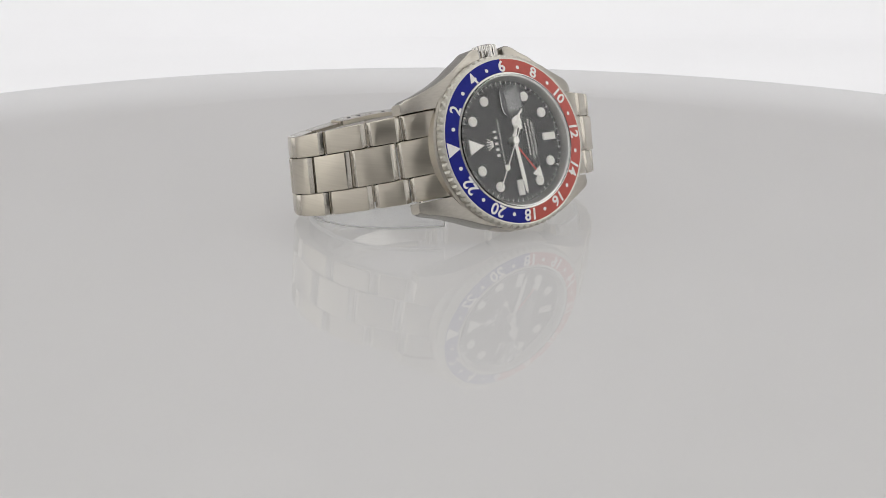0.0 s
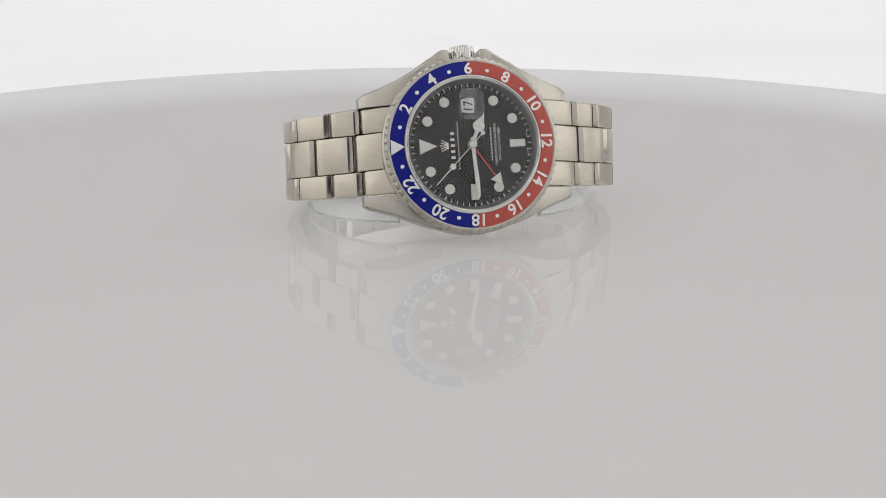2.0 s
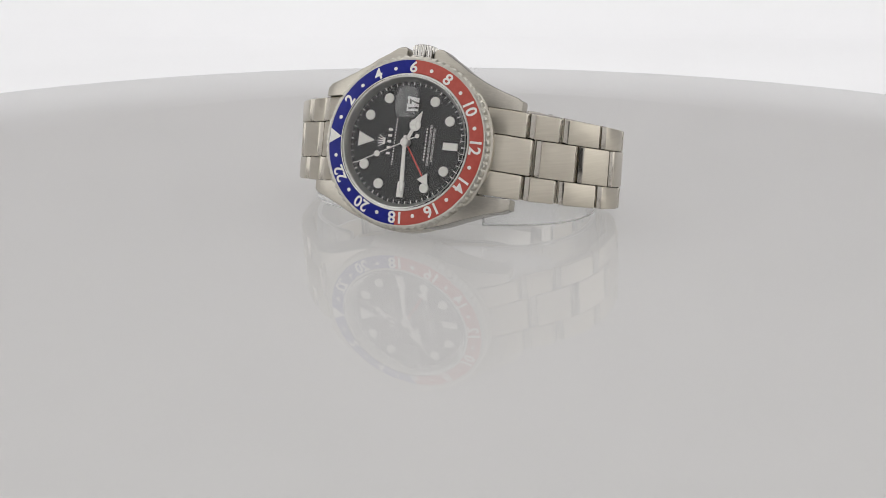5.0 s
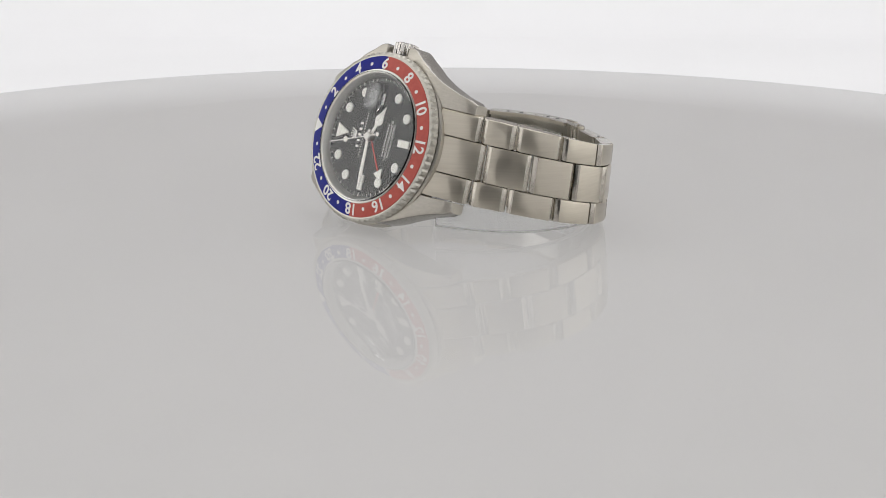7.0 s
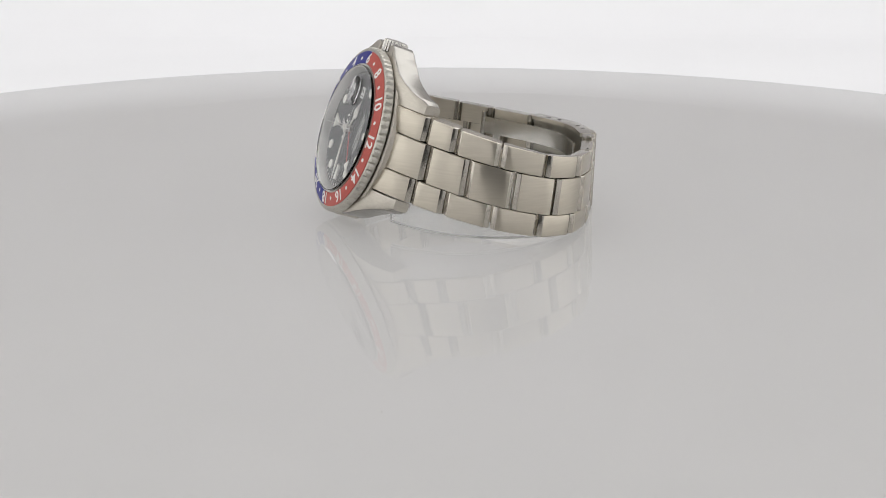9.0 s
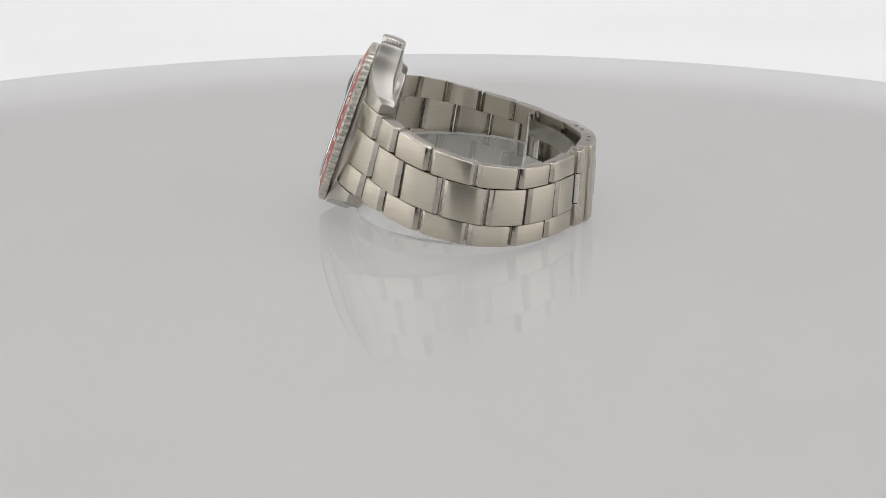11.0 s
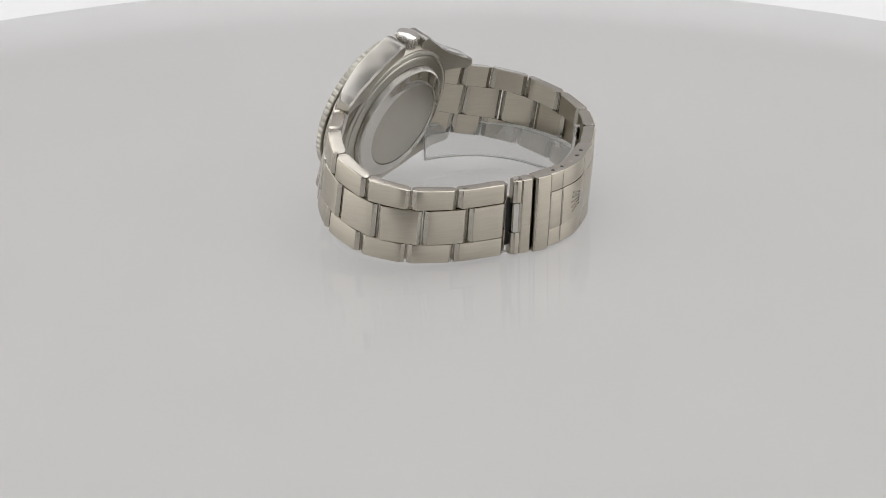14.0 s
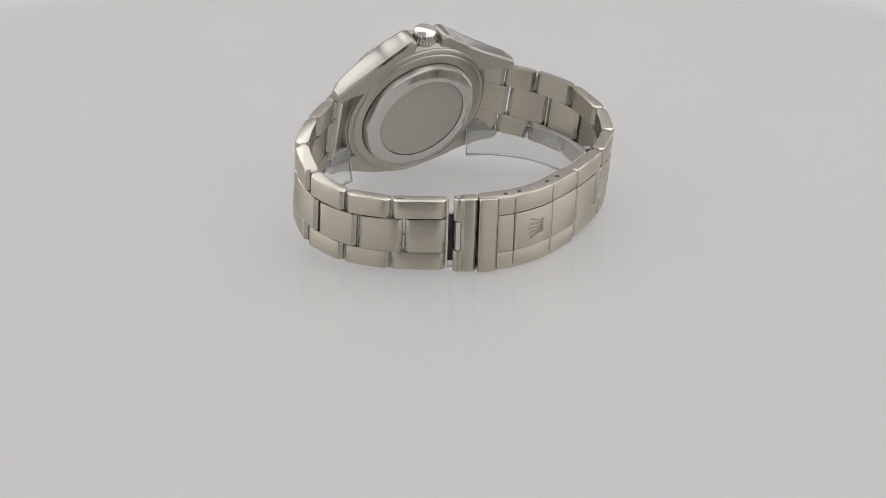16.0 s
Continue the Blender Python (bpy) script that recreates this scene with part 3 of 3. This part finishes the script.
def bracelet():
    brac = new("bracelet")
    brac.parent = WATCH
    tagged(brac, "brushed steel three-row link bracelet")
    for side in (1, -1):
        edge_s = s_of(17.8, 28.5) if side == 1 else TOTAL - s_of(-15.5, 29.4)
        j0 = s_of(26.9, -16.7) + 0.3
        pitch = 10.5

        def span(a, b):
            """Arc range, whichever way this half runs."""
            return (a, b) if side == 1 else (TOTAL - b, TOTAL - a)
        # end link against the case
        part("end_link_centre", bent(*span(3.0, j0 - GAP / 2), -CW, CW, 3.2), BRUSHED, brac)
        for sg in (-1, 1):
            h = (CW + 0.06, 9.85) if sg == 1 else (-9.85, -CW - 0.06)
            part("end_link_shoulder", bent(*span(3.0, j0 - 1.9), *h, 3.2), BRUSHED, brac)
        # centre row
        k = 0
        while True:
            a = j0 + k * pitch
            b = a + pitch if edge_s - a - pitch > 2.6 else edge_s
            if b - a < 2.5:
                break
            part("centre_link", bent(*span(a + GAP / 2, b - GAP / 2), -CW, CW, 3.1, -0.18, edge=0.3, flat=0.55), BRUSHED, brac)
            k += 1
        # outer rows, half a link out of step
        k = 0
        while True:
            a = j0 - 1.9 if k == 0 else j0 + 6.2 + (k - 1) * 10.85
            b = j0 + 6.2 + k * 10.85
            b = b if edge_s - b > 4.0 else edge_s
            if b - a < 2.5:
                break
            for sg in (-1, 1):
                lo = (lambda s: CW + 0.06) if sg == 1 else (lambda s: -half_width(s))
                hi = (lambda s: half_width(s)) if sg == 1 else (lambda s: -CW - 0.06)
                part("outer_link", bent(*span(a + GAP / 2, b - GAP / 2), lo, hi, 3.1, -0.08, edge=0.42, flat=0.55), BRUSHED, brac)
            if side == 1 and k >= 3:
                # no slot is cut: a near-black bar paints its shade
                part("screw_slot", loft([[on_loop(a + 1.3 + u, half_width(a + 1.5) - 0.02 + z, dd) for u, dd in ((0, 1.2), (1.5, 1.2), (1.5, 1.6), (0, 1.6))] for z in (-0.1, 0.04)]), HOLE_SHADE, brac)
            # pin that shows in the gaps
            part("link_pin", loft([[on_loop((b if side == 1 else TOTAL - b) + 0.55 * math.cos(q), h, 1.7 + 0.55 * math.sin(q)) for q in [j * math.pi / 4 for j in range(8)]] for h in (-half_width(20) + 1.5, half_width(20) - 1.5)]), POLISHED, brac)
            k += 1
    return brac


BRACELET = bracelet()


def clasp():
    s0, s1 = s_of(16.6, 29.2), s_of(-15.3, 29.5)
    sA, sB = s_of(11.6, 31.6), s_of(7.4, 32.7)
    W_ = 9.05
    cl = new("clasp")
    cl.parent = WATCH
    tagged(cl, "folding steel clasp with a stamped emblem")
    part("clasp_hinge", bent(s0 + 1.5, sA - 0.12, -W_, W_, 3.2, -0.3, edge=0.4, round_=0.9), BRUSHED, cl)
    for h in ((3.6, W_), (-W_, -3.6)):
        part("hinge_ear", bent(s0 + 0.1, s0 + 2.6, *h, 3.0, -0.28, edge=0.35, round_=0.8), BRUSHED, cl)
    part("safety_catch", bent(sA + 0.12, sB - 0.1, -W_ - 0.1, W_ + 0.1, 1.2, -0.75, edge=0.35, round_=0.35), BRUSHED, cl)
    part("clasp_wall", bent(sA + 0.15, s1, W_ - 0.9, W_, 3.6, -0.3, edge=0.2, round_=0.6), BRUSHED, cl)
    part("clasp_wall", bent(sA + 0.15, s1, -W_, -W_ + 0.9, 3.6, -0.3, edge=0.2, round_=0.6), BRUSHED, cl)
    sC = sB + (s1 - sB) * 0.17
    sD = sB + (s1 - sB) * 0.62
    for a, b, lift in ((sB + 0.05, sC, 0.0), (sC + 0.06, sD, 0.12), (sD + 0.06, s1, 0.0)):
        cover = part("clasp_cover", bent(a, b, -4.6, 4.6, 1.2, -0.45 - lift, edge=0.2, round_=0.25), BRUSHED, cl)
        for sg in (-1, 1):
            h = (4.66, W_ - 0.05) if sg == 1 else (-W_ + 0.05, -4.66)
            part("clasp_edge_strip", bent(a, b, *h, 1.3, -0.35, edge=0.25, round_=0.2), BRUSHED, cl)
        if lift:
            em = []
            mid = (a + b) / 2

            def plate(q):
                return loft([[on_loop(mid + u, v, dd) for u, v in [(-1.15 * b, 1.15 * a) for a, b in q]] for dd in (-0.55, -0.80)])
            em.append(plate([(-1.5, -2.0), (1.5, -2.0), (1.5, -1.5), (-1.5, -1.5)]))
            for k in range(-2, 3):
                em.append(plate([(k * 0.6 - 0.2, -1.4), (k * 0.6 + 0.2, -1.4), (k * 1.05 + 0.16, 1.5 - 0.2 * abs(k)), (k * 1.05 - 0.16, 1.5 - 0.2 * abs(k))]))
            part("emblem", merge(em), LINK_EDGE, cover, "raised stamped emblem")
    # adjustment holes along both clasp walls: near-black discs painted for the shade inside them
    for k, f in enumerate((0.10, 0.25, 0.43, 0.62, 0.78)):
        s = sB + (s1 - sB) * f
        for hh, e in ((W_, 0.03), (-W_, -0.03)):
            part("pin_hole" if k != 2 else "spring_pin", loft([[on_loop(s + 0.5 * math.cos(q), hh + z, 1.5 + 0.5 * math.sin(q)) for q in [j * math.pi / 6 for j in range(12)]] for z in (-e, e)]), HOLE_SHADE if k != 2 else POLISHED, cl)
    part("clasp_base", bent(s0 + 0.9, s1 - 0.4, -W_ + 0.95, W_ - 0.95, 0.8, 1.35, edge=0.1, round_=0.2), SATIN, cl)
    # plate coloured near-black to paint the shade of the hinge gap
    part("hinge_gap_shade", bent(s0 - 1.5, s0 + 2.3, -7.0, 4.6, 0.5, 1.75, edge=0.05, round_=0.1), HOLE_SHADE, cl, "near-black plate painted as the shade in the gap beside the hinge bar")
    part("clasp_tongue", bent(s0 - 2.0, sA, -4.6, 4.6, 1.1, 1.9, edge=0.1, round_=0.2), BLADE, cl)
    # link end bar in the opening beside the hinge
    part("hinge_bar", loft([[on_loop(s0 + 1.15 + 0.9 * math.cos(q), h, 0.8 + 0.9 * math.sin(q)) for q in [j * math.pi / 6 for j in range(12)]] for h in (-3.5, 3.5)]), POLISHED, cl)
    # folding blades inside
    sE = s_of(-28.5, 22.2)
    for h in ((2.6, 6.9), (-6.9, -2.6)):
        part("folding_blade", bent(sA - 2, sE, *h, 0.7, 4.3, edge=0.1, round_=0.3), BLADE, cl, "thin polished folding blade")
    part("blade_bridge", bent(sE - 6, sE - 3.5, -2.6, 2.6, 0.7, 4.3, edge=0.1, round_=0.2), BLADE, cl)
    part("blade_hinge", loft([[on_loop(sE + 0.85 * math.cos(q), h, 4.5 + 0.85 * math.sin(q)) for q in [j * math.pi / 5 for j in range(10)]] for h in (-8.2, 8.2)]), POLISHED, cl)
    part("catch_pivot", loft([[on_loop(s0 + 1.1 + 0.62 * math.cos(q), h, 1.3 + 0.62 * math.sin(q)) for q in [j * math.pi / 6 for j in range(12)]] for h in (W_ - 0.1, W_ + 0.45)]), POLISHED, cl)
    return cl


clasp()


# ---------------------------------------------------------------- clear holder inside the bracelet
def holder():
    """A bent strip, open towards the case, a little flared and tipped with the watch; its cut edges are frosted."""
    top = tagged(new("watch_holder"), "clear bent acrylic strip holding the watch upright on the turntable", "watch holder")
    n = 72

    def spot(k, t, h):
        a = math.radians(-62) + math.radians(303) * k / n
        c, q = math.cos(a), math.sin(a)
        f = (abs(c) ** 2.25 + abs(q) ** 2.25) ** (-1 / 2.25) + 0.0025 * h
        x, y = (34.6 * f - t) * c, 2.5 + (26.3 * f - t) * q
        return ((x + XC) * MM, y * MM, (0.03 + max(0.0, 20.0 - y) * 0.062 + h) * MM)

    def strip(h0, h1, t0=0.0, t1=0.9):
        return loft([[spot(k, t, h) for t, h in ((t0, h0), (t1, h0), (t1, h1), (t0, h1))] for k in range(n + 1)])
    for name, bm, mat, label in (("wall", strip(0.43, 8.97), ACRYLIC, "clear bent wall"), ("top_edge", strip(9.0, 9.4), FROST, "frosted cut edge"), ("bottom_edge", strip(0.0, 0.4), FROST, "frosted cut edge")):
        part(name, bm, mat, top, label, None, 40).visible_shadow = False
    for k0, k1 in ((-0.12, -0.02), (n + 0.02, n + 0.12)):
        part("end_edge", loft([[spot(k, t, h) for t, h in ((0, 0), (0.9, 0), (0.9, 9.4), (0, 9.4))] for k in (k0, k1)]), FROST, top, "frosted cut end").visible_shadow = False
    return top


HOLDER = holder()


# ---------------------------------------------------------------- movement
def motions():
    turn = [(t, 35.65 - 11.58 * t) for t in range(0, 17)]
    for thing in (TURNTABLE, WATCH, HOLDER):
        walk(thing, [(float(t), pose(0, 0, 0, 0, 0, a)) for t, a in turn])
    walk(SECOND, [(float(t), on_dial(303 + 6 * t, 1.75)) for t in range(0, 17)])


motions()
